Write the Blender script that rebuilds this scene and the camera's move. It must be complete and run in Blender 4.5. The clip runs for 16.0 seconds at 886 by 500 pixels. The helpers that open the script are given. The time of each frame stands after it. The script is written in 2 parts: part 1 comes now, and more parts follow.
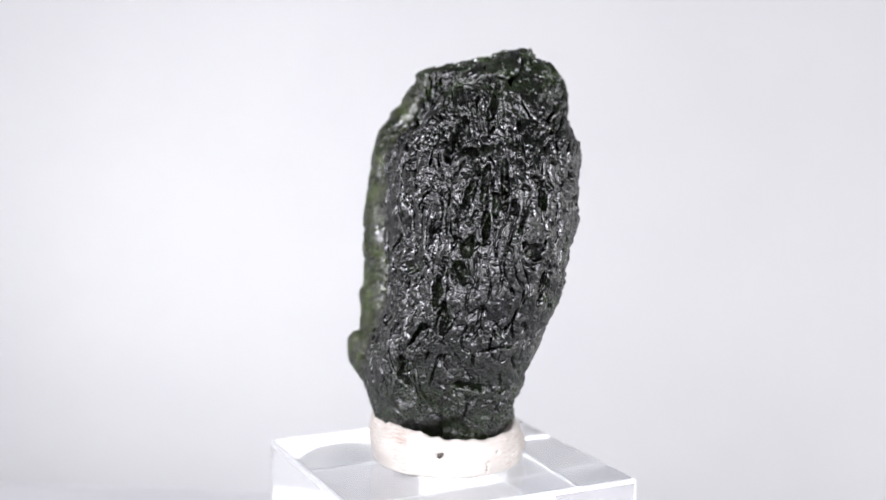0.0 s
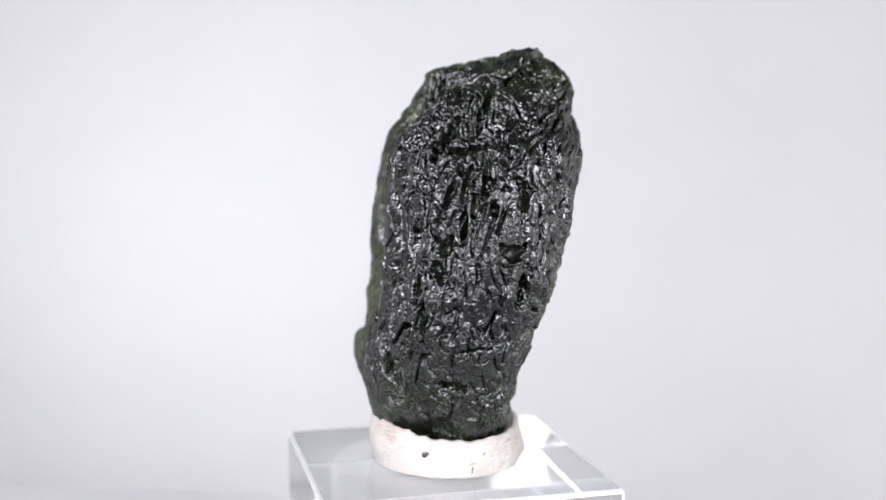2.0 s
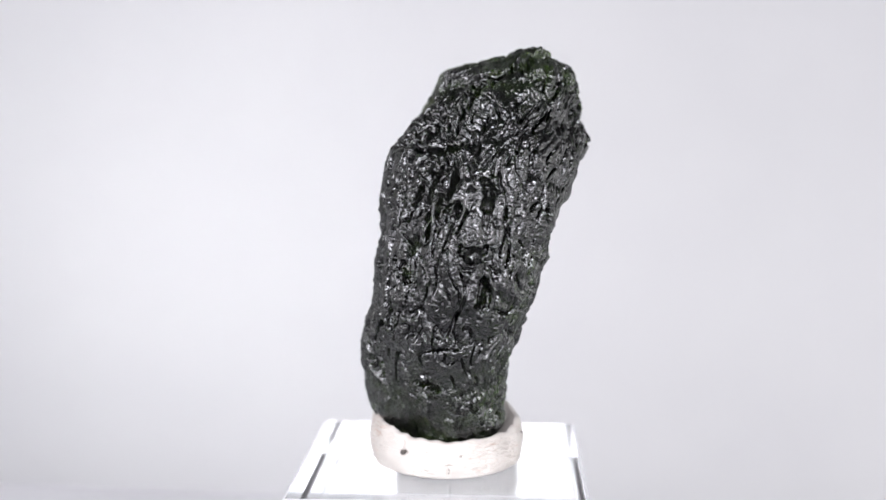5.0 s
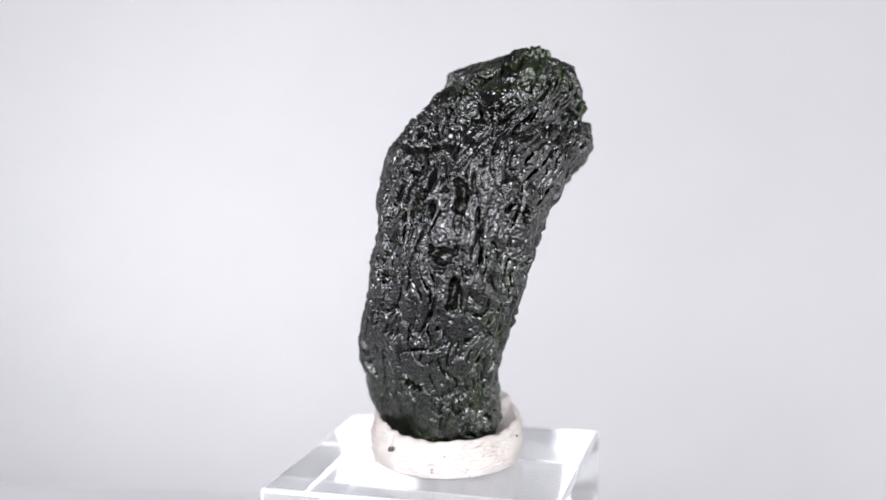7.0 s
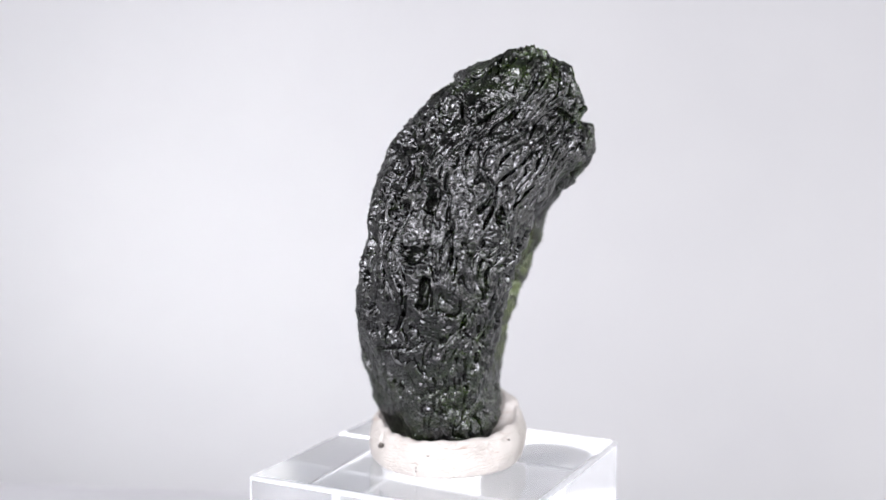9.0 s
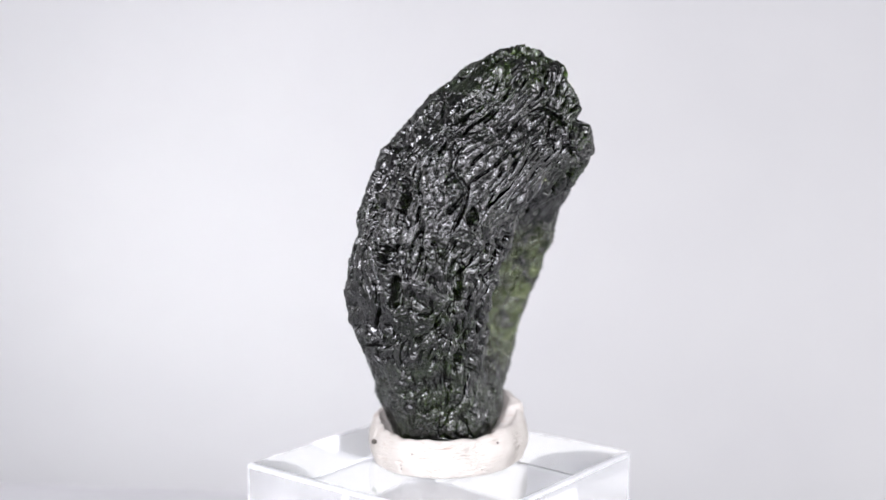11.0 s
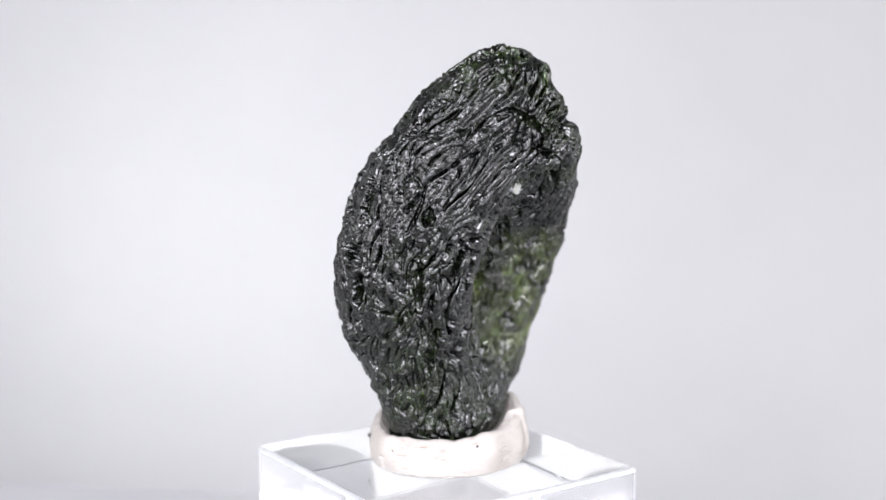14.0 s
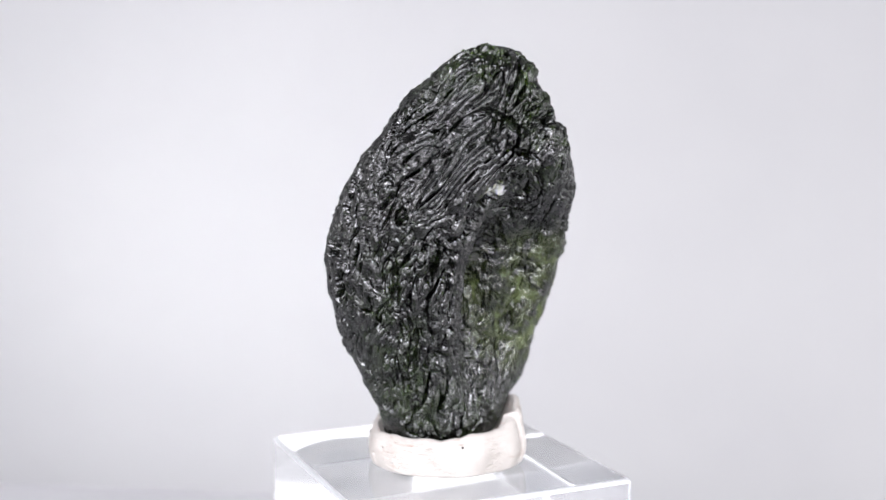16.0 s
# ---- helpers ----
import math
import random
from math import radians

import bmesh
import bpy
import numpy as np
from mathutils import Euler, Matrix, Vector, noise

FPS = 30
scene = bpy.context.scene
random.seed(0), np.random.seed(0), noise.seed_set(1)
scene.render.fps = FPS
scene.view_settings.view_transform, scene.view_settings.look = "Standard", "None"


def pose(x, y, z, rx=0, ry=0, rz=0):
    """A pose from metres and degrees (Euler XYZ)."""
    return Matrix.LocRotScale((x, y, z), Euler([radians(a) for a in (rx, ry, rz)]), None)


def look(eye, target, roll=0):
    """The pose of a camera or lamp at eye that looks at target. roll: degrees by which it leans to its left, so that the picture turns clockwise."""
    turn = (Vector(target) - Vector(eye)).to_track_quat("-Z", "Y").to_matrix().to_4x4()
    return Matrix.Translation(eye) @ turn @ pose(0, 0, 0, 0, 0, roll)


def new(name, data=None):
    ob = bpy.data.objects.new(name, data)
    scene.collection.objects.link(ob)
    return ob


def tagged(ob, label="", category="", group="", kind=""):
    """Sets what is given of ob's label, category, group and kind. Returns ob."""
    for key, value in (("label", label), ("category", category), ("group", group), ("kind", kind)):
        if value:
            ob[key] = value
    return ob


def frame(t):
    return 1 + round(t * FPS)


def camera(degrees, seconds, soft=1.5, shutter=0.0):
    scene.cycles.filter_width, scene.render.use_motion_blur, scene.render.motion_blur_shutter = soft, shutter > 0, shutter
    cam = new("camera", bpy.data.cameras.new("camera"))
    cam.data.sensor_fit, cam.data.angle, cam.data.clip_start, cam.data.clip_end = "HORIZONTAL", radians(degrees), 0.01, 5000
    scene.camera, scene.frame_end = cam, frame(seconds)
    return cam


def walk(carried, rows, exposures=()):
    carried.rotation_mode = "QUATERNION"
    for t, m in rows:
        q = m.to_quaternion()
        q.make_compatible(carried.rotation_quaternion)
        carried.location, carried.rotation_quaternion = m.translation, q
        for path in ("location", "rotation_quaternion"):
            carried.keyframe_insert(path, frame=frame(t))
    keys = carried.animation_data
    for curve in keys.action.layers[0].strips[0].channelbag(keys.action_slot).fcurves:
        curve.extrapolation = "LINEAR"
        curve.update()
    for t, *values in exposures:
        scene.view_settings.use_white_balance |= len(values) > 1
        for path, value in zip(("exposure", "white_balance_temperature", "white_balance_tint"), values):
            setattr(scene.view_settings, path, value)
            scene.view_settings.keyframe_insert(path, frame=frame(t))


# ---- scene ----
# Units below: metres; the specimen tables are in millimetres (MM converts).
MM = 0.001
BLOCK_H = 16.5 * MM
DISC_H = 2 * MM
TOP = DISC_H + BLOCK_H            # height of the block's upper face over the table
AXIS = (0.41 * MM, 0.0)          # the upright axis about which the block turns

# ---- camera: it stands still ----
cam = camera(39.82, 16.0)
EYE = pose(0, -128.26 * MM, TOP + 39.1 * MM, 90 - 7.36, 0, 0)
cam.data.dof.use_dof = True
cam.data.dof.focus_distance = 0.119
cam.data.dof.aperture_fstop = 19.0
walk(cam, [(0.0, EYE), (16.0, EYE)], [(0.0, -0.14), (1.5, -0.18), (3.0, -0.22), (6.5, -0.235), (16.0, -0.235)])


def turn_at(t):
    """Degrees the block has turned at t seconds (clockwise seen from above)."""
    return -(5.6834 * t - 0.00262 * t * (16 - t) - 0.00299 * t * (16 - t) * (8 - t))


# ---- light ----
world = bpy.data.worlds.new("studio_world")
scene.world = world
world.use_nodes = True
world.node_tree.nodes["Background"].inputs["Color"].default_value = (0.9, 0.92, 1.0, 1)
world.node_tree.nodes["Background"].inputs["Strength"].default_value = 0.02


def softbox(name, eye, target, width, height, power, colour=(1, 1, 1), spread=180):
    data = bpy.data.lights.new(name, "AREA")
    data.shape, data.size, data.size_y = "RECTANGLE", width, height
    data.energy, data.color, data.spread = power, colour, radians(spread)
    ob = new(name, data)
    ob.matrix_world = look(eye, target)
    return ob


softbox("softbox_key", (-0.05, -0.39, 0.235), (0, 0, 0.035), 0.24, 0.22, 4.5, (0.92, 0.91, 1.0))
# added low fill, unseen; stands in for bright surfaces in front of the block
softbox("low_front_fill", (-0.02, -0.44, -0.035), (0, 0, 0.03), 0.46, 0.09, 0.7, (0.93, 0.91, 1.0))
softbox("softbox_left", (-0.40, -0.36, 0.13), (0, 0, 0.035), 0.30, 0.22, 1.5, (0.94, 0.93, 1.0))
softbox("softbox_right", (0.40, -0.36, 0.13), (0, 0, 0.035), 0.30, 0.22, 1.4, (0.96, 0.95, 1.0))
softbox("strip_light_left", (-0.60, -0.04, 0.17), (0, 0, 0.02), 0.80, 0.16, 1.0, (1.0, 0.98, 1.0))
softbox("strip_light_right", (0.60, -0.04, 0.17), (0, 0, 0.02), 0.80, 0.16, 1.0, (1.0, 0.98, 1.0))
softbox("backdrop_light_left", (-0.40, 0.10, -0.02), (-0.09, 0.62, -0.02), 0.20, 0.20, 0.27, (0.985, 0.985, 0.995), 60)
softbox("backdrop_light_right", (0.62, 0.16, -0.10), (0.10, 0.62, -0.03), 0.30, 0.24, 1.8, (0.985, 0.985, 0.995))


# ---- materials ----
def material(name, colour, rough=0.5, **inputs):
    m = bpy.data.materials.new(name)
    m.use_nodes = True
    b = m.node_tree.nodes["Principled BSDF"]
    b.inputs["Base Color"].default_value = (*colour, 1)
    b.inputs["Roughness"].default_value = rough
    for key, value in inputs.items():
        b.inputs[key.replace("_", " ")].default_value = value
    return m


def node(m, kind, **values):
    n = m.node_tree.nodes.new(kind)
    for key, value in values.items():
        if key in n.inputs:
            n.inputs[key].default_value = value
    return n


def noise_colour(m, scale, low, high, detail=6.0, at=(0.35, 0.65), distort=0.0):
    """Base colour that wanders between two tones."""
    links = m.node_tree.links
    co = node(m, "ShaderNodeTexCoord")
    tex = node(m, "ShaderNodeTexNoise", Scale=scale, Detail=detail, Distortion=distort)
    ramp = node(m, "ShaderNodeValToRGB")
    ramp.color_ramp.elements[0].position, ramp.color_ramp.elements[1].position = at
    ramp.color_ramp.elements[0].color, ramp.color_ramp.elements[1].color = (*low, 1), (*high, 1)
    links.new(co.outputs["Object"], tex.inputs["Vector"])
    links.new(tex.outputs["Fac"], ramp.inputs["Fac"])
    links.new(ramp.outputs["Color"], m.node_tree.nodes["Principled BSDF"].inputs["Base Color"])
    return co, tex, ramp


def bump(m, scale, strength, distance, detail=4.0, stretch=(1, 1, 1)):
    links = m.node_tree.links
    co = node(m, "ShaderNodeTexCoord")
    mp = node(m, "ShaderNodeMapping")
    mp.inputs["Scale"].default_value = stretch
    tex = node(m, "ShaderNodeTexNoise", Scale=scale, Detail=detail)
    bp = node(m, "ShaderNodeBump", Strength=strength, Distance=distance)
    links.new(co.outputs["Object"], mp.inputs["Vector"])
    links.new(mp.outputs["Vector"], tex.inputs["Vector"])
    links.new(tex.outputs["Fac"], bp.inputs["Height"])
    b = m.node_tree.nodes["Principled BSDF"]
    if b.inputs["Normal"].is_linked:
        links.new(b.inputs["Normal"].links[0].from_socket, bp.inputs["Normal"])
    links.new(bp.outputs["Normal"], b.inputs["Normal"])


glass_stone = material("green_black_natural_glass", (0.012, 0.018, 0.009), 0.18, IOR=1.72, Subsurface_Weight=1.0, Subsurface_Scale=1.0)
glass_stone.node_tree.nodes["Principled BSDF"].inputs["Subsurface Radius"].default_value = (0.0020, 0.0023, 0.0010)
noise_colour(glass_stone, 260.0, (0.0002, 0.0003, 0.0002), (0.0009, 0.0018, 0.0007))


def chip_mark(m, at, turn, size, pale):
    """A pale bruise with a ragged edge on the stone."""
    links = m.node_tree.links
    co = node(m, "ShaderNodeTexCoord")
    mp = node(m, "ShaderNodeMapping")
    mp.vector_type = "TEXTURE"
    mp.inputs["Location"].default_value, mp.inputs["Rotation"].default_value, mp.inputs["Scale"].default_value = at, (0, 0, radians(turn)), size
    length = node(m, "ShaderNodeVectorMath")
    length.operation = "LENGTH"
    tex = node(m, "ShaderNodeTexNoise", Scale=1400.0, Detail=3.0)
    add = node(m, "ShaderNodeMath")
    ramp = node(m, "ShaderNodeValToRGB")
    ramp.color_ramp.elements[0].position, ramp.color_ramp.elements[1].position = 0.70, 0.88
    ramp.color_ramp.elements[0].color, ramp.color_ramp.elements[1].color = (1, 1, 1, 1), (0, 0, 0, 1)
    half = node(m, "ShaderNodeMath")
    half.operation = "MULTIPLY"
    half.inputs[1].default_value = 0.5
    mix = node(m, "ShaderNodeMix")
    mix.data_type = "RGBA"
    base = m.node_tree.nodes["Principled BSDF"].inputs["Base Color"]
    links.new(co.outputs["Object"], mp.inputs["Vector"])
    links.new(co.outputs["Object"], tex.inputs["Vector"])
    links.new(mp.outputs["Vector"], length.inputs[0])
    links.new(length.outputs["Value"], half.inputs[0])
    links.new(half.outputs["Value"], add.inputs[0])
    links.new(tex.outputs["Fac"], add.inputs[1])
    links.new(add.outputs["Value"], ramp.inputs["Fac"])
    links.new(ramp.outputs["Color"], mix.inputs["Factor"])
    links.new(base.links[0].from_socket, mix.inputs["A"])
    mix.inputs["B"].default_value = (*pale, 1)
    links.new(mix.outputs["Result"], base)


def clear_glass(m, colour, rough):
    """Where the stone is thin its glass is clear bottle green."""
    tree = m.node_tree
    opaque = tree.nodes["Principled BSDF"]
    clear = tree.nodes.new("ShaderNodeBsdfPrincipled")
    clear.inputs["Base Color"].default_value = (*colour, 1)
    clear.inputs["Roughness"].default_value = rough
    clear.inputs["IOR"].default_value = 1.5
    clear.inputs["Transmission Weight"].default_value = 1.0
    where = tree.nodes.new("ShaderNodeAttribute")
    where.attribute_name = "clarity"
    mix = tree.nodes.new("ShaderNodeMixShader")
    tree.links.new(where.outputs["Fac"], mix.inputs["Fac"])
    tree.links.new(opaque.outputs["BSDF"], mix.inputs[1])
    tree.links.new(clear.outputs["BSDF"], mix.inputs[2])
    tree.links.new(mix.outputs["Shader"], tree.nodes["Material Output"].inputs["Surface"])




def shine_through_tint(m, green):
    """Paints light shining through as bottle green on rims, pit floors and foot."""
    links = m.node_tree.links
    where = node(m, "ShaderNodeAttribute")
    where.attribute_name = "shine_through"
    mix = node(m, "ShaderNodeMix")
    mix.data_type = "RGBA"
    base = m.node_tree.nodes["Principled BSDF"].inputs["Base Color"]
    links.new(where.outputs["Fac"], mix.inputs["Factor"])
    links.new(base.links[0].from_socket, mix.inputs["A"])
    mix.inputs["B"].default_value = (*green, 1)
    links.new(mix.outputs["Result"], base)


shine_through_tint(glass_stone, (0.012, 0.020, 0.006))
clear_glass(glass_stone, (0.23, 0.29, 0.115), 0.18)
chip_mark(glass_stone, (0.0107, 0.0051, 0.0296), 143, (0.0026, 0.0034, 0.0011), (0.6, 0.62, 0.58))


def pucker_bump(m, scale, distance, stretch=(1, 1, 1)):
    """Fine rounded puckers parted by sharp creases."""
    links = m.node_tree.links
    co = node(m, "ShaderNodeTexCoord")
    mp = node(m, "ShaderNodeMapping")
    mp.inputs["Scale"].default_value = stretch
    tex = node(m, "ShaderNodeTexNoise", Scale=scale, Detail=2.0, Distortion=0.3)
    steps = [(node(m, "ShaderNodeMath"), how) for how in ("SUBTRACT", "ABSOLUTE", "SQRT")]
    links.new(co.outputs["Object"], mp.inputs["Vector"])
    links.new(mp.outputs["Vector"], tex.inputs["Vector"])
    out = tex.outputs["Fac"]
    for math_node, how in steps:
        math_node.operation = how
        links.new(out, math_node.inputs[0])
        out = math_node.outputs["Value"]
    steps[0][0].inputs[1].default_value = 0.5
    bp = node(m, "ShaderNodeBump", Strength=1.0, Distance=distance)
    links.new(out, bp.inputs["Height"])
    b = m.node_tree.nodes["Principled BSDF"]
    if b.inputs["Normal"].is_linked:
        links.new(b.inputs["Normal"].links[0].from_socket, bp.inputs["Normal"])
    links.new(bp.outputs["Normal"], b.inputs["Normal"])


def patchy_gloss(m, scale, low, high):
    """Roughness that wanders between two values."""
    links = m.node_tree.links
    co = node(m, "ShaderNodeTexCoord")
    tex = node(m, "ShaderNodeTexNoise", Scale=scale, Detail=4.0)
    to = node(m, "ShaderNodeMapRange")
    for key, value in (("From Min", 0.35), ("From Max", 0.65), ("To Min", low), ("To Max", high)):
        to.inputs[key].default_value = value
    links.new(co.outputs["Object"], tex.inputs["Vector"])
    links.new(tex.outputs["Fac"], to.inputs["Value"])
    links.new(to.outputs["Result"], m.node_tree.nodes["Principled BSDF"].inputs["Roughness"])


pucker_bump(glass_stone, 2700.0, 0.00008, (1, 1, 0.7))
patchy_gloss(glass_stone, 300.0, 0.05, 0.13)

acrylic = material("clear_acrylic", (0.985, 0.995, 0.99), 0.0, IOR=1.49, Transmission_Weight=1.0)
bump(acrylic, 60.0, 0.05, 0.0002, 2.0)

frosted_edge = material("frosted_acrylic_edge", (0.93, 0.95, 0.95), 0.45, IOR=1.49, Transmission_Weight=0.55)
bump(frosted_edge, 2600.0, 0.4, 0.0001, 3.0)

putty_mat = material("off_white_putty", (0.65, 0.60, 0.57), 0.55)
noise_colour(putty_mat, 420.0, (0.45, 0.42, 0.385), (0.52, 0.49, 0.45))


def wrinkle_lines(m, scale, stretch, dark, width):
    """Thin brownish lines where the putty creased."""
    links = m.node_tree.links
    co = node(m, "ShaderNodeTexCoord")
    mp = node(m, "ShaderNodeMapping")
    mp.inputs["Scale"].default_value = stretch
    tex = node(m, "ShaderNodeTexNoise", Scale=scale, Detail=3.0, Distortion=0.4)
    where = node(m, "ShaderNodeTexNoise", Scale=260.0, Detail=2.0)
    ramp = node(m, "ShaderNodeValToRGB")
    e = ramp.color_ramp.elements
    e[0].position, e[1].position = 0.5 - width, 0.5 + width
    e[0].color, e[1].color = (0, 0, 0, 1), (0, 0, 0, 1)
    e.new(0.5).color = (1, 1, 1, 1)
    gate = node(m, "ShaderNodeValToRGB")
    gate.color_ramp.elements[0].position, gate.color_ramp.elements[1].position = 0.48, 0.62
    times = node(m, "ShaderNodeMath")
    times.operation = "MULTIPLY"
    mix = node(m, "ShaderNodeMix")
    mix.data_type = "RGBA"
    base = m.node_tree.nodes["Principled BSDF"].inputs["Base Color"]
    links.new(co.outputs["Object"], mp.inputs["Vector"])
    links.new(mp.outputs["Vector"], tex.inputs["Vector"])
    links.new(co.outputs["Object"], where.inputs["Vector"])
    links.new(tex.outputs["Fac"], ramp.inputs["Fac"])
    links.new(where.outputs["Fac"], gate.inputs["Fac"])
    links.new(ramp.outputs["Color"], times.inputs[0])
    links.new(gate.outputs["Color"], times.inputs[1])
    links.new(times.outputs["Value"], mix.inputs["Factor"])
    links.new(base.links[0].from_socket, mix.inputs["A"])
    mix.inputs["B"].default_value = (*dark, 1)
    links.new(mix.outputs["Result"], base)


wrinkle_lines(putty_mat, 210.0, (1, 1, 7), (0.38, 0.29, 0.24), 0.022)
bump(putty_mat, 900.0, 0.35, 0.00012, 5.0, (1, 1, 2.2))

speck_mat = material("dark_grit", (0.06, 0.05, 0.045), 0.7)
noise_colour(speck_mat, 2500.0, (0.03, 0.026, 0.024), (0.10, 0.085, 0.07))

paper = material("grey_white_backdrop_paper", (0.72, 0.72, 0.74), 0.9)
noise_colour(paper, 14.0, (0.715, 0.712, 0.728), (0.735, 0.732, 0.745))
bump(paper, 900.0, 0.08, 0.0004)

table_white = material("matt_white_laminate", (0.82, 0.82, 0.83), 0.45)
noise_colour(table_white, 20.0, (0.60, 0.60, 0.61), (0.64, 0.64, 0.65))
bump(table_white, 700.0, 0.05, 0.0003)

disc_grey = material("pale_grey_plastic", (0.33, 0.33, 0.335), 0.08, IOR=1.9)
noise_colour(disc_grey, 90.0, (0.28, 0.285, 0.29), (0.33, 0.33, 0.335))
bump(disc_grey, 300.0, 0.1, 0.0003)

plaster = material("light_grey_plaster", (0.18, 0.18, 0.18), 0.9)
noise_colour(plaster, 6.0, (0.42, 0.42, 0.425), (0.48, 0.48, 0.48))
bump(plaster, 120.0, 0.2, 0.001)

concrete = material("grey_floor", (0.3, 0.3, 0.3), 0.7)
noise_colour(concrete, 5.0, (0.20, 0.20, 0.20), (0.26, 0.26, 0.25))


# ---- building helpers ----
def box(bm, x0, x1, y0, y1, z0, z1):
    made = bmesh.ops.create_cube(bm, size=1.0)
    for v in made["verts"]:
        v.co = Vector(((x0 + x1) / 2 + v.co.x * (x1 - x0), (y0 + y1) / 2 + v.co.y * (y1 - y0), (z0 + z1) / 2 + v.co.z * (z1 - z0)))
    return made


def part(name, bm, mat, parent=None, label="", smooth=False):
    me = bpy.data.meshes.new(name)
    bm.to_mesh(me)
    bm.free()
    me.materials.append(mat)
    me.polygons.foreach_set("use_smooth", [smooth] * len(me.polygons))
    ob = new(name, me)
    if parent:
        ob.parent = parent
    return tagged(ob, label)


def solid_box(name, dims, mat, parent=None, label="", bevel=0.0, segments=2):
    bm = bmesh.new()
    box(bm, *dims)
    if bevel:
        bmesh.ops.bevel(bm, geom=bm.edges[:], offset=bevel, segments=segments, profile=0.5, affect="EDGES")
    return part(name, bm, mat, parent, label)


# ---- setting: a plain studio corner ----
FLOOR = -0.74
for name, dims, mat, label in (
    ("floor", (-1.5, 1.5, -1.6, 1.0, FLOOR - 0.1, FLOOR), concrete, "plain grey studio floor"),
    ("ceiling", (-1.6, 1.6, -1.7, 1.1, 1.50, 1.6), plaster, "plain light grey ceiling over the table"),
    ("wall_west", (-1.6, -1.5, -1.7, 1.1, FLOOR, 1.5), plaster, "plain light grey plaster side wall"),
    ("wall_east", (1.5, 1.6, -1.7, 1.1, FLOOR, 1.5), plaster, "plain light grey plaster side wall"),
    ("wall_south", (-1.5, 1.5, -1.7, -1.6, FLOOR, 1.5), plaster, "plain light grey plaster wall behind the camera"),
    ("wall_north", (-1.5, 1.5, 1.0, 1.1, FLOOR, 1.5), plaster, "plain light grey plaster wall behind the backdrop"),
):
    tagged(solid_box(name, dims, mat), label, kind="structure")


def build_backdrop():
    """Hanging paper that bends forward at its foot."""
    bm = bmesh.new()
    profile = [(0.62, 1.30), (0.62, -0.20)]
    for k in range(1, 13):
        a = k / 12 * math.pi / 2
        profile.append((0.62 - 0.25 * (1 - math.cos(a)), -0.20 - 0.25 * math.sin(a)))
    rows = []
    for dy in (0.0, 0.003):
        rows.append([[bm.verts.new((x, y + dy, z)) for y, z in profile] for x in (-1.2, 1.2)])
    for a, b in rows:
        for k in range(len(profile) - 1):
            bm.faces.new((a[k], b[k], b[k + 1], a[k + 1]))
    bmesh.ops.recalc_face_normals(bm, faces=bm.faces[:])
    return tagged(part("backdrop", bm, paper, None, "", True), "pale grey-white seamless paper backdrop, softly lit", kind="structure")


build_backdrop()


def build_table():
    table = tagged(new("table"), "small white laminate table on which the block stands", "table")
    table.matrix_world = pose(0, 0.0417, 0, 0, 0, -6.5)
    solid_box("tabletop", (-0.20, 0.20, -0.080, 0.0, -0.022, 0.0), table_white, table, "", 0.002)
    for x in (-0.17, 0.17):
        for y in (-0.058, -0.022):
            solid_box("leg", (x - 0.02, x + 0.02, y - 0.02, y + 0.02, FLOOR, -0.022), table_white, table, "", 0.002)
    return table


build_table()


# ---- vectorised gradient noise ----
class Lattice:
    def __init__(self, seed):
        rng = np.random.RandomState(seed)
        self.perm = rng.permutation(256)
        g = rng.normal(size=(256, 3))
        self.grad = g / np.linalg.norm(g, axis=1, keepdims=True)

    def __call__(self, p):
        i = np.floor(p).astype(np.int64)
        f = p - i
        w = f * f * f * (f * (f * 6 - 15) + 10)
        total = 0.0
        for dx in (0, 1):
            for dy in (0, 1):
                for dz in (0, 1):
                    h = self.perm[(self.perm[(self.perm[(i[:, 0] + dx) & 255] + i[:, 1] + dy) & 255] + i[:, 2] + dz) & 255]
                    g = self.grad[h]
                    dot = g[:, 0] * (f[:, 0] - dx) + g[:, 1] * (f[:, 1] - dy) + g[:, 2] * (f[:, 2] - dz)
                    total = total + dot * (w[:, 0] if dx else 1 - w[:, 0]) * (w[:, 1] if dy else 1 - w[:, 1]) * (w[:, 2] if dz else 1 - w[:, 2])
        return total * 1.5


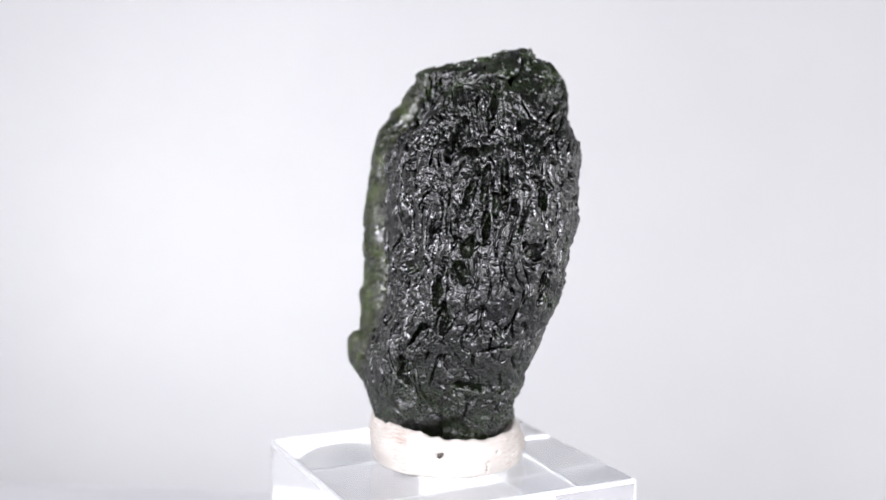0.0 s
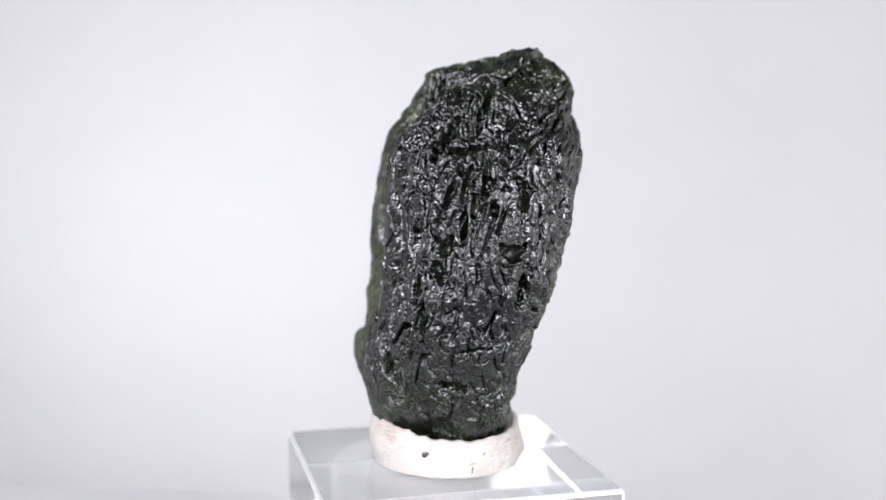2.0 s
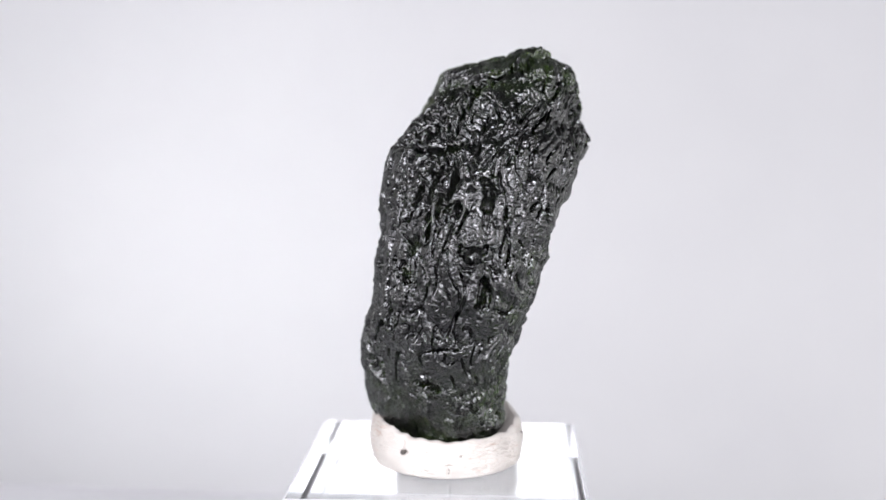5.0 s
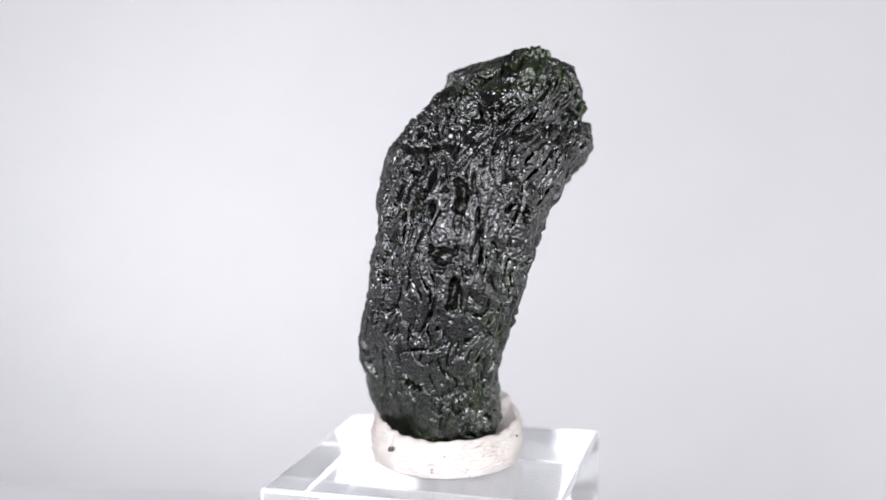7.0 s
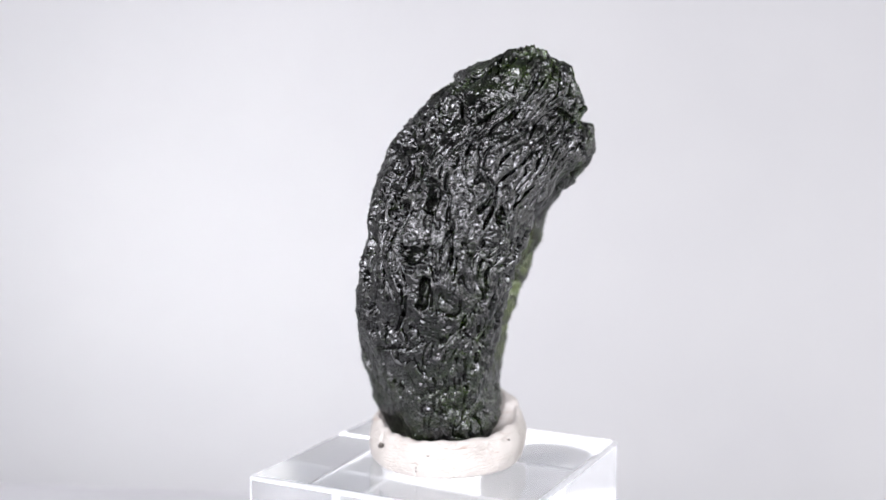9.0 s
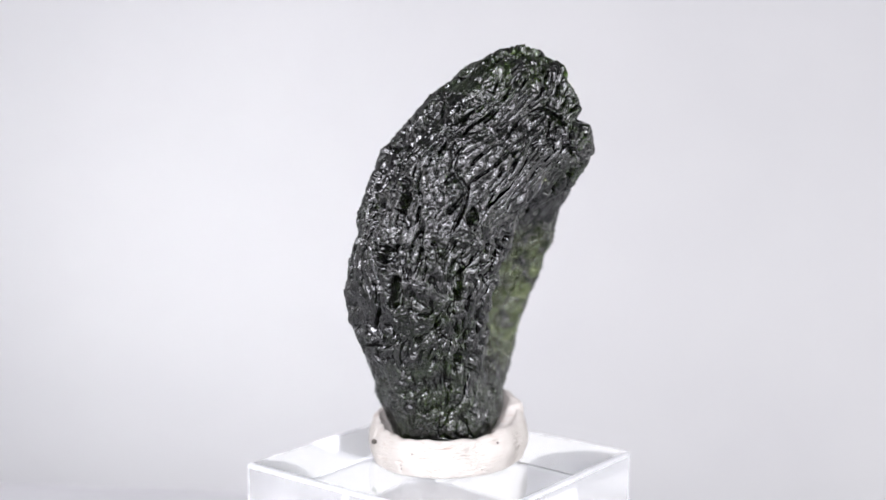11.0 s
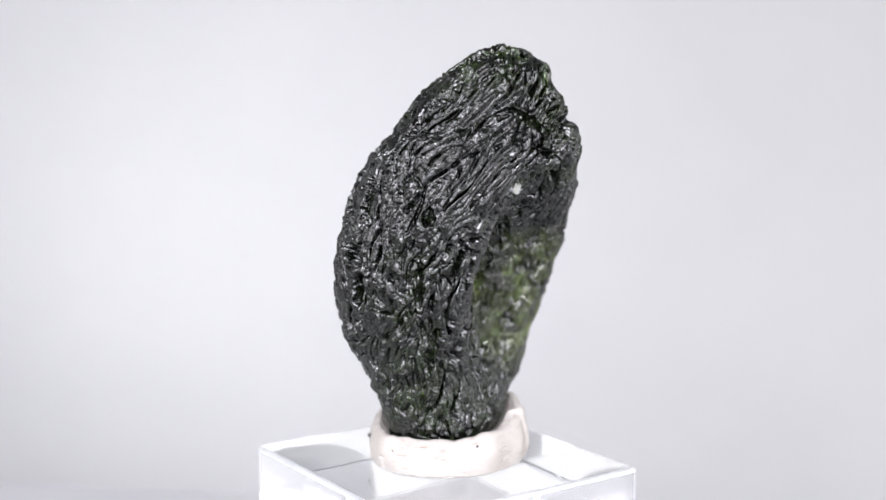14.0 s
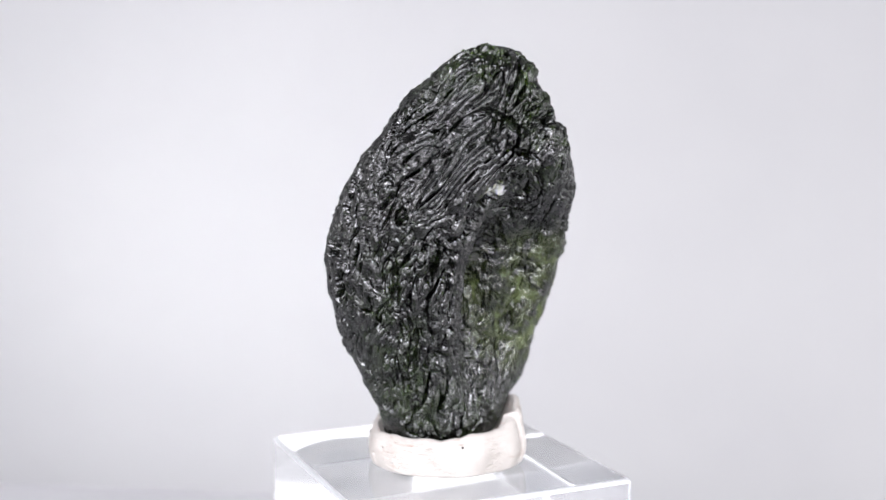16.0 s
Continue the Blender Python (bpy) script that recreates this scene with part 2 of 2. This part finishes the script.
def ring_mesh(name, pts, rows, cols, mat):
    """A closed mesh from rows of rings, capped at both ends by a pole."""
    verts = np.concatenate([pts.reshape(-1, 3), pts[0].mean(0)[None], pts[-1].mean(0)[None]])
    r, c = np.meshgrid(np.arange(rows - 1), np.arange(cols), indexing="ij")
    c2 = (c + 1) % cols
    quads = np.stack([r * cols + c, r * cols + c2, (r + 1) * cols + c2, (r + 1) * cols + c], -1).reshape(-1, 4)
    k = np.arange(cols)
    k2 = (k + 1) % cols
    low = np.stack([np.full(cols, rows * cols), k2, k], -1)
    top = np.stack([np.full(cols, rows * cols + 1), (rows - 1) * cols + k, (rows - 1) * cols + k2], -1)
    loops = np.concatenate([quads.ravel(), low.ravel(), top.ravel()])
    starts = np.concatenate([np.arange(len(quads)) * 4, len(quads) * 4 + np.arange(2 * cols) * 3])
    me = bpy.data.meshes.new(name)
    me.vertices.add(len(verts))
    me.vertices.foreach_set("co", verts.ravel())
    me.loops.add(len(loops))
    me.loops.foreach_set("vertex_index", loops.astype(np.int32))
    me.polygons.add(len(starts))
    me.polygons.foreach_set("loop_start", starts.astype(np.int32))
    me.update(calc_edges=True)
    me.validate()
    me.polygons.foreach_set("use_smooth", [True] * len(me.polygons))
    me.materials.append(mat)
    return new(name, me)


# ---- the stone ----
# height, then the reach from the bowed core in eight directions, 45 degrees apart from -47 degrees
STONE = (
    (5, 7.1, 7.0, 6.4, 6.9, 5.8, 7.4, 6.0, 5.0),
    (10, 9.6, 7.6, 5.4, 8.4, 7.6, 9.4, 7.6, 7.6),
    (15, 11.8, 8.7, 3.2, 9.5, 8.0, 8.8, 8.4, 10.3),
    (20, 13.7, 9.7, 2.9, 10.8, 7.6, 8.9, 8.0, 11.6),
    (25, 13.9, 10.5, 4.7, 11.7, 7.6, 9.9, 8.4, 11.5),
    (29, 13.2, 11.4, 7.9, 12.0, 7.6, 10.0, 9.3, 11.3),
    (33, 11.9, 11.1, 11.4, 10.4, 7.8, 10.2, 9.6, 10.0),
    (37, 9.5, 9.0, 9.6, 7.2, 7.6, 8.8, 7.1, 7.3),
    (40, 7.2, 7.9, 7.4, 4.6, 7.2, 8.0, 4.5, 5.7),
    (41.7, 5.7, 6.2, 6.0, 3.8, 5.5, 6.9, 2.9, 4.0),
    (42.75, 3.9, 3.9, 3.7, 3.6, 2.7, 1.6, 1.0, 1.8),
)
# dents: angle on the stone, height, half width, half height, depth, lean
DENTS_FRONT = (
    (-88, 21.9, 1.4, 0.65, 0.9, 50), (-99, 20.0, 0.5, 1.5, 0.9, 0), (-120, 21.7, 0.7, 0.5, 0.5, 0),
    (-79, 26.1, 0.3, 1.4, 0.7, 0), (-76, 28.1, 0.3, 1.05, 0.7, 0), (-82, 30.5, 0.3, 1.75, 0.6, 0),
    (-73, 30.8, 0.35, 2.0, 0.8, -3), (-89, 29.0, 0.45, 1.9, 0.8, 12), (-104, 34.5, 0.75, 1.9, 1.0, -4),
    (-87, 33.7, 2.0, 0.45, 0.8, -14), (-55, 29.1, 0.55, 1.6, 1.0, -10), (-57, 23.8, 1.05, 0.8, 1.1, 0),
    (-106, 24.6, 0.7, 1.4, 0.8, 10), (-86, 24.2, 0.65, 0.9, 0.6, 0), (-74, 9.8, 1.5, 0.5, 0.9, 10),
)
DENTS_SIDE = (
    (-82, 38.2, 0.4, 1.9, 1.0, 6), (-94, 17.3, 0.45, 1.5, 0.9, 0), (-16, 13.2, 0.45, 2.3, 0.7, 8),
    (-25, 27.4, 0.5, 0.8, 0.7, 0), (17, 27.8, 0.65, 2.4, 1.5, 32), (-1, 12.3, 0.85, 0.95, 0.8, 0),
    (-8, 22.2, 0.35, 1.9, 0.7, 8), (1, 21.2, 0.35, 2.0, 0.7, 4), (-24, 20.9, 0.3, 2.3, 0.6, -4),
    (-50, 20.0, 0.5, 1.5, 0.9, 0), (19, 36.4, 2.3, 0.4, 0.7, 28), (-124, 10.9, 0.5, 1.7, 0.8, -10),
    (70, 35.6, 0.8, 0.7, 0.9, 0), (50, 36.6, 0.9, 0.35, 0.9, 0), (30, 33.2, 1.8, 0.35, 0.6, 24),
)


def build_stone():
    rows, cols = 900, 1060
    table = np.array(STONE)
    zk, rk = table[:, 0], table[:, 1:]
    # heights, closing to a low dome at the top
    u = np.linspace(0, 1, rows)
    z = -0.5 + 44.1 * u
    z_in = np.clip(z, zk[0], zk[-1])
    # smooth interpolation up the stone (Catmull-Rom on uneven knots, by slopes)
    slope = np.gradient(rk, zk, axis=0)
    i = np.clip(np.searchsorted(zk, z_in) - 1, 0, len(zk) - 2)
    step = (zk[i + 1] - zk[i])
    t = ((z_in - zk[i]) / step)[:, None]
    reach = ((2 * t**3 - 3 * t**2 + 1) * rk[i] + (t**3 - 2 * t**2 + t) * step[:, None] * slope[i]
             + (3 * t**2 - 2 * t**3) * rk[i + 1] + (t**3 - t**2) * step[:, None] * slope[i + 1])
    cap = np.sqrt(np.clip(1 - ((z - 42.4) / 1.22).clip(0, 1) ** 2, 0.003, 1))
    foot = (1 - 0.085 * (5 - z).clip(0, 9)) * np.sqrt(np.clip(1 - ((1.0 - z) / 1.6).clip(0, 1) ** 2, 0.01, 1))
    reach = reach * (cap * foot)[:, None]
    a = np.linspace(0, 2 * math.pi, cols, endpoint=False)
    k = ((a - radians(-47)) / (math.pi / 4)) % 8
    j = np.floor(k).astype(int)
    t = k - j
    radius = 0.0
    for o, w in ((-1, -0.5 * t + t**2 - 0.5 * t**3), (0, 1 - 2.5 * t**2 + 1.5 * t**3), (1, 0.5 * t + 2 * t**2 - 1.5 * t**3), (2, -0.5 * t**2 + 0.5 * t**3)):
        radius = radius + reach[:, (j + o) % 8] * w
    h = z / 43
    cx, cy = 0.3 - 3.2 * h + 8.2 * h**2, -1.2 + 0.3 * h + 5.2 * h**2
    cx = cx + 1.6 * ((z - 42.2) / 1.4).clip(0, 1)
    pts = np.stack([cx[:, None] + radius * np.cos(a), cy[:, None] + radius * np.sin(a), np.repeat(z[:, None], cols, 1)], -1)

    def normals(p):
        du = np.roll(p, -1, 1) - np.roll(p, 1, 1)
        dv = np.gradient(p, axis=0)
        n = np.cross(du, dv)
        return n / (np.linalg.norm(n, axis=-1, keepdims=True) + 1e-9)

    flat = pts.reshape(-1, 3)
    warp = np.stack([Lattice(s)(flat * 0.16) for s in (11, 12, 13)], -1)
    # the flow lines run up the stone and lean over on the broad face
    face = np.exp(-((np.degrees(np.arctan2(flat[:, 1], flat[:, 0])) - 15) / 60) ** 2)
    lean = face * np.clip((flat[:, 2] - 14) / 25, 0, 1)
    side = np.stack([flat[:, 0], flat[:, 1] - 0.5 * lean * (flat[:, 2] - 14), flat[:, 2]], -1) + warp * 1.2
    ang = np.degrees(np.arctan2(flat[:, 1] - np.repeat(cy, cols), flat[:, 0] - np.repeat(cx, cols)))

    def near(at, width):
        return np.exp(-((((ang - at + 180) % 360) - 180) / width) ** 2)

    def between(low, high, soft):
        return 1 / (1 + np.exp(-(flat[:, 2] - low) / soft)) / (1 + np.exp((flat[:, 2] - high) / soft))

    def pebbled(lat, at):
        """Rounded swellings parted by sharp creases, between 0 and about 1."""
        return np.sqrt(np.abs(lat(at)) * 1.6 + 0.002)

    lumps = Lattice(1)(flat * 0.2) * 0.42 + Lattice(2)(flat * 0.5) * 0.28 + Lattice(24)(flat * 1.05) * 0.10
    patch = np.clip(0.5 + 1.7 * Lattice(7)(flat * 0.26 + 5), 0, 1)
    broken = np.clip(0.5 + 2.6 * Lattice(16)(flat * 0.45 + 1), 0, 1)
    broad = near(5, 48)
    # long grooves that run with the flow, wide and narrow, each broken off where the plates close up
    groove = np.exp(-((Lattice(3)(side * (0.42, 0.42, 0.12)) / 0.07) ** 2)) * np.clip(2.2 * Lattice(25)(flat * (0.5, 0.5, 0.25) + 8) + 0.55, 0, 1)
    groove2 = np.exp(-((Lattice(4)(side * (0.85, 0.85, 0.22) + 7) / 0.10) ** 2)) * np.clip(2.4 * Lattice(26)(flat * (0.8, 0.8, 0.4) + 3) + 0.45, 0, 1)
    # lens-shaped scales along the flow, and puckered plates between them
    scales = pebbled(Lattice(8), side * (1.25, 1.25, 0.36) + 3)
    pucker_at = flat + np.stack([Lattice(s)(flat * 0.8) for s in (21, 22, 23)], -1) * 0.7
    pucker = pebbled(Lattice(9), pucker_at * (1.35, 1.35, 0.8) + 2)
    crinkle = pebbled(Lattice(5), pucker_at * (3.0, 3.0, 2.0))
    crinkle2 = Lattice(6)(pucker_at * (4.6, 4.6, 3.2) + 3)
    # the hollow face is smoother
    hollow = np.exp(-((ang - 55) / 30) ** 4) * between(9.5, 26.5, 0.8)
    rough = 1 - 0.8 * hollow
    # the foot is worn finer
    worn = 1 - 0.6 * np.exp(-(((flat[:, 2] - 4) / 8) ** 2)) * (1 - near(0, 50))
    d = lumps + rough * (-worn**2 * (0.95 * groove * (0.35 + 0.65 * broken) + 0.60 * groove2) + worn * (
        (0.12 + 0.34 * broad) * scales + (0.26 - 0.10 * broad) * (0.35 + 0.65 * (1 - patch)) * pucker)
        + (0.06 + 0.07 * (1 - patch)) * crinkle + 0.035 * crinkle2)
    d = d + hollow * (0.24 * Lattice(10)(flat * 1.0) + 0.16 * pucker + 0.04 * crinkle)
    d = d - d.mean() - 0.1
    # thin flanges along both long edges, and the step beside one of them
    d = d + 1.6 * near(164, 8) * between(17, 38, 1.0) + 1.4 * near(164, 8) * between(10, 19, 0.8) - 1.6 * near(188, 10) * between(13, 40, 1.5) - 1.2 * near(205, 10) * between(13, 40, 1.5) + 0.9 * near(234, 13) * between(35.5, 40.5, 0.8) + 0.8 * near(50, 11) * between(28.5, 36, 0.6) - 0.9 * near(46, 16) * np.exp(-(((flat[:, 2] - 36.4) / 0.45) ** 2)) - 0.5 * near(88, 9) * between(26, 33, 1.0)
    d = d + 1.2 * near(99, 8) * between(7, 23, 1.0) - 1.3 * near(71, 9) * between(9, 26, 1.0)
    d = d - 3.8 * near(120, 13) * between(8, 30, 2.0) - 3.2 * near(143, 11) * between(13, 41, 2.0)
    ragged = np.clip(1 + 1.1 * Lattice(14)(flat * 0.9 + 4) + 0.5 * Lattice(15)(flat * 2.1), 0.3, 2.5)
    pits = np.zeros_like(d)
    for ang0, z0, w, hh, depth, tilt in DENTS_FRONT + DENTS_SIDE:
        rad = np.hypot(flat[:, 0] - np.repeat(cx, cols), flat[:, 1] - np.repeat(cy, cols))
        s = ((ang - ang0 + 180) % 360 - 180) * math.pi / 180 * rad
        q = flat[:, 2] - z0
        ct, st = math.cos(radians(tilt)), math.sin(radians(tilt))
        e = ((s * ct - q * st) / w) ** 2 + ((s * st + q * ct) / hh) ** 2
        e = e * ragged
        pits = np.maximum(pits, np.exp(-((e / 0.7) ** 2)))
        d = d - depth * np.exp(-e**1.7) * 1.5 + 0.05 * np.exp(-((np.sqrt(e) - 1.35) / 0.25) ** 2)
    # a knob low on the thin edge
    knob = np.exp(-((((ang - 168 + 180) % 360 - 180) / 10) ** 2) - ((flat[:, 2] - 11.4) / 2.0) ** 4)
    d = d + 1.25 * knob - 0.5 * near(24, 24) * between(18, 36, 2.0) + 0.4 * near(222, 18) * between(6, 25, 2.0) - 0.2 * near(250, 14) * between(18, 34, 2.0)
    # the foot swells on one side and is drawn in on the other
    d = d + 0.6 * near(215, 28) * between(1, 11, 1.5) - 0.3 * near(5, 25) * between(2, 14, 1.5) - 0.35 * near(58, 20) * between(8, 25, 1.5)
    d = d + 0.7 * near(58, 10) * np.exp(-(((flat[:, 2] - 30.5) / 1.6) ** 2))
    n = normals(pts).reshape(-1, 3)
    fade = np.clip((flat[:, 2] + 0.4) / 1.0, 0, 1)
    flat = flat + n * (d * fade)[:, None]
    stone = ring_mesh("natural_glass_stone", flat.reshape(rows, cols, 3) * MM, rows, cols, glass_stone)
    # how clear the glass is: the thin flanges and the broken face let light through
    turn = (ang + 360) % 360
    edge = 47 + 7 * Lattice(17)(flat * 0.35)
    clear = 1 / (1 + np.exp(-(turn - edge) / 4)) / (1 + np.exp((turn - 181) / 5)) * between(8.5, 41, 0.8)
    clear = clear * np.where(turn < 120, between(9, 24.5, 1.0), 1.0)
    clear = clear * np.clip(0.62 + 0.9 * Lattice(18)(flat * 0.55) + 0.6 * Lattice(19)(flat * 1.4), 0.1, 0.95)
    # mask of the painted green glow: hand-placed on top, rims, edges and pit floors
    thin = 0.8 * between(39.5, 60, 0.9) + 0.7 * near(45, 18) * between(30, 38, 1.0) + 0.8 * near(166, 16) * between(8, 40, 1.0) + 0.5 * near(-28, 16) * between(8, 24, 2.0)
    # the foot isn't thin: its green only lifts the dark tone there
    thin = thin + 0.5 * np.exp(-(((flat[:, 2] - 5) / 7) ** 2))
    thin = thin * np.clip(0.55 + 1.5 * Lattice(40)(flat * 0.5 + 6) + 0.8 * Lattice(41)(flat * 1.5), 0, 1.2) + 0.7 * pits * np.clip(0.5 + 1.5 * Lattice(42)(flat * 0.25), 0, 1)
    for key, values in (("clarity", clear), ("shine_through", np.clip(thin, 0, 1))):
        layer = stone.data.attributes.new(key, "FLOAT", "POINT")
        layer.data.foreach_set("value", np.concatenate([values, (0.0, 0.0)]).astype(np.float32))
    return tagged(stone, "black-green rough natural glass stone, deeply pitted and grooved, upright in putty", "stone")


# ---- putty and block ----
def build_putty():
    rows, cols = 220, 720
    a = np.linspace(0, 2 * math.pi, cols, endpoint=False)
    deg = np.degrees(a)

    def near(at, width):
        return np.exp(-((((deg - at + 180) % 360) - 180) / width) ** 2)

    tall = 3.9 + 2.7 * near(95, 38) + 2.0 * near(175, 40) + 0.7 * near(-125, 30) + 0.5 * near(25, 18)
    wide = 8.1 + 0.5 * near(62, 14) + 0.3 * near(-60, 30) + 0.2 * near(170, 30)
    # outer wall from the block up, over the lip and into the middle
    u = np.linspace(0, 1, rows)[:, None]
    wall = np.clip(u / 0.62, 0, 1)
    lip = np.clip((u - 0.62) / 0.2, 0, 1)
    inn = np.clip((u - 0.82) / 0.18, 0, 1)
    rad = wide * (0.955 + 0.06 * np.sin(wall * math.pi * 0.9)) - 0.7 * (1 - np.cos(lip * math.pi / 2)) - (wide - 3.0) * inn - 0.35 * (1 - np.clip(u / 0.05, 0, 1)) ** 2
    zz = 0.01 + (tall - 0.7) * wall + 0.7 * np.sin(lip * math.pi / 2) - (tall - 1.2) * inn**0.5 * np.ones_like(wide)
    pts = np.stack([rad * np.cos(a) + 0.1, rad * np.sin(a) - 0.1, zz], -1)
    flat = pts.reshape(-1, 3)
    wob = Lattice(31)(flat * 0.35)
    wrinkle = 1 - 2 * np.abs(Lattice(32)(flat * (0.45, 0.45, 3.4) + wob[:, None] * 0.8))
    fine = 1 - 2 * np.abs(Lattice(33)(flat * (1.1, 1.1, 5.5)))
    zone = np.clip(0.4 + 1.2 * Lattice(34)(flat * 0.35 + 9), 0, 1)
    d = 0.25 * wob - zone * (0.20 * np.clip(wrinkle - 0.55, 0, 1) * 2 + 0.11 * np.clip(fine - 0.5, 0, 1) * 2)
    ang = np.degrees(np.arctan2(flat[:, 1], flat[:, 0]))
    seam_at = 66 + 2.5 * Lattice(35)(np.stack([flat[:, 2] * 0.5, flat[:, 2] * 0, flat[:, 2] * 0], -1))
    d = d + 0.4 * np.exp(-((ang - seam_at - 6) / 4) ** 2) - 1.0 * np.exp(-((ang - seam_at) / 1.8) ** 2) * np.clip(flat[:, 2] - 0.6, 0, 1)
    for ang0, z0, w, hh, depth in ((-95, 2.6, 0.45, 0.22, 0.4), (-97, 3.3, 0.25, 0.7, 0.2), (-61, 1.1, 0.12, 0.55, 0.3), (-61.5, 1.6, 0.3, 0.12, 0.2), (-52, 2.5, 0.25, 0.15, 0.2), (12, 3.4, 0.5, 0.2, 0.2)):
        s = ((ang - ang0 + 180) % 360 - 180) * math.pi / 180 * 8
        d = d - depth * np.exp(-((s / w) ** 2) - ((flat[:, 2] - z0) / hh) ** 2)
    out = np.stack([np.cos(np.radians(ang)), np.sin(np.radians(ang)), np.zeros_like(ang)], -1)
    flat = flat + out * (d * np.clip(flat[:, 2] / 0.3, 0, 1) * np.repeat(1 - inn[:, 0], cols))[:, None]
    flat[:, 2] += np.repeat(lip[:, 0], cols) * 0.22 * Lattice(36)(flat * 0.9)
    flat[:, 2] = np.maximum(flat[:, 2], 0.01)
    putty = tagged(new("putty_mount"), "off-white putty ring with wrinkles and cracks, pressed round the stone's foot", "putty")
    ring = ring_mesh("putty_ring", flat.reshape(rows, cols, 3) * MM, rows, cols, putty_mat)
    ring.parent = putty
    rng = random.Random(5)
    for ang0, z0, size in ((-95.5, 2.55, 0.26), (-93.5, 2.75, 0.16), (-61, 1.2, 0.16), (-61.4, 0.8, 0.13), (-52.5, 2.5, 0.13), (-63, 1.75, 0.1), (12, 3.4, 0.12)):
        bm = bmesh.new()
        bmesh.ops.create_icosphere(bm, subdivisions=2, radius=size * MM)
        for v in bm.verts:
            v.co *= rng.uniform(0.75, 1.2)
        bmesh.ops.translate(bm, verts=bm.verts[:], vec=(8.25 * MM * math.cos(radians(ang0)), 8.25 * MM * math.sin(radians(ang0)), z0 * MM))
        part("grit", bm, speck_mat, putty, "dark grit stuck in the putty", True)
    return putty


def build_block():
    bm = bmesh.new()
    box(bm, -0.015, 0.015, -0.0146, 0.0146, 0, BLOCK_H - 0.1 * MM)
    bmesh.ops.bevel(bm, geom=bm.edges[:], offset=0.42 * MM, segments=3, profile=0.5, affect="EDGES")
    for f in bm.faces:
        f.material_index = 0 if max(abs(c) for c in f.normal) > 0.999 else 1
        if f.calc_center_median().z < 1.2 * MM:
            f.material_index = 0
    block = part("acrylic_block", bm, acrylic, None, "", False)
    block.data.materials.append(frosted_edge)
    block.visible_shadow = False
    return tagged(block, "clear polished acrylic stand with pale frosted edges, thick and square", "display stand")


def build_turntable():
    bm = bmesh.new()
    bmesh.ops.create_cone(bm, cap_ends=True, segments=96, radius1=25.5 * MM, radius2=25.5 * MM, depth=DISC_H, matrix=Matrix.Translation((0, 0, DISC_H / 2)))
    bmesh.ops.bevel(bm, geom=[e for e in bm.edges if len(e.link_faces) == 2 and e.calc_face_angle(0) > 0.8], offset=0.3 * MM, segments=2, affect="EDGES")
    disc = part("turntable", bm, disc_grey)
    return tagged(disc, "low pale grey round turntable under the clear stand", "turntable")


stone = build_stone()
turntable = build_turntable()
putty = build_putty()
block = build_block()


def motions():
    """Stone, putty, block and turntable turn together about the upright axis."""
    times = [k * 0.5 for k in range(33)]
    inset = pose(-0.23 * MM, -0.50 * MM, 0, 0, 0, 24.75)
    for thing, z, at in ((stone, TOP, None), (putty, TOP, None), (block, DISC_H + 0.1 * MM, inset), (turntable, 0.0, None)):
        rows = []
        for t in times:
            m = pose(AXIS[0], AXIS[1], z, 0, 0, turn_at(t))
            rows.append((t, m @ at if at else m))
        walk(thing, rows)


motions()
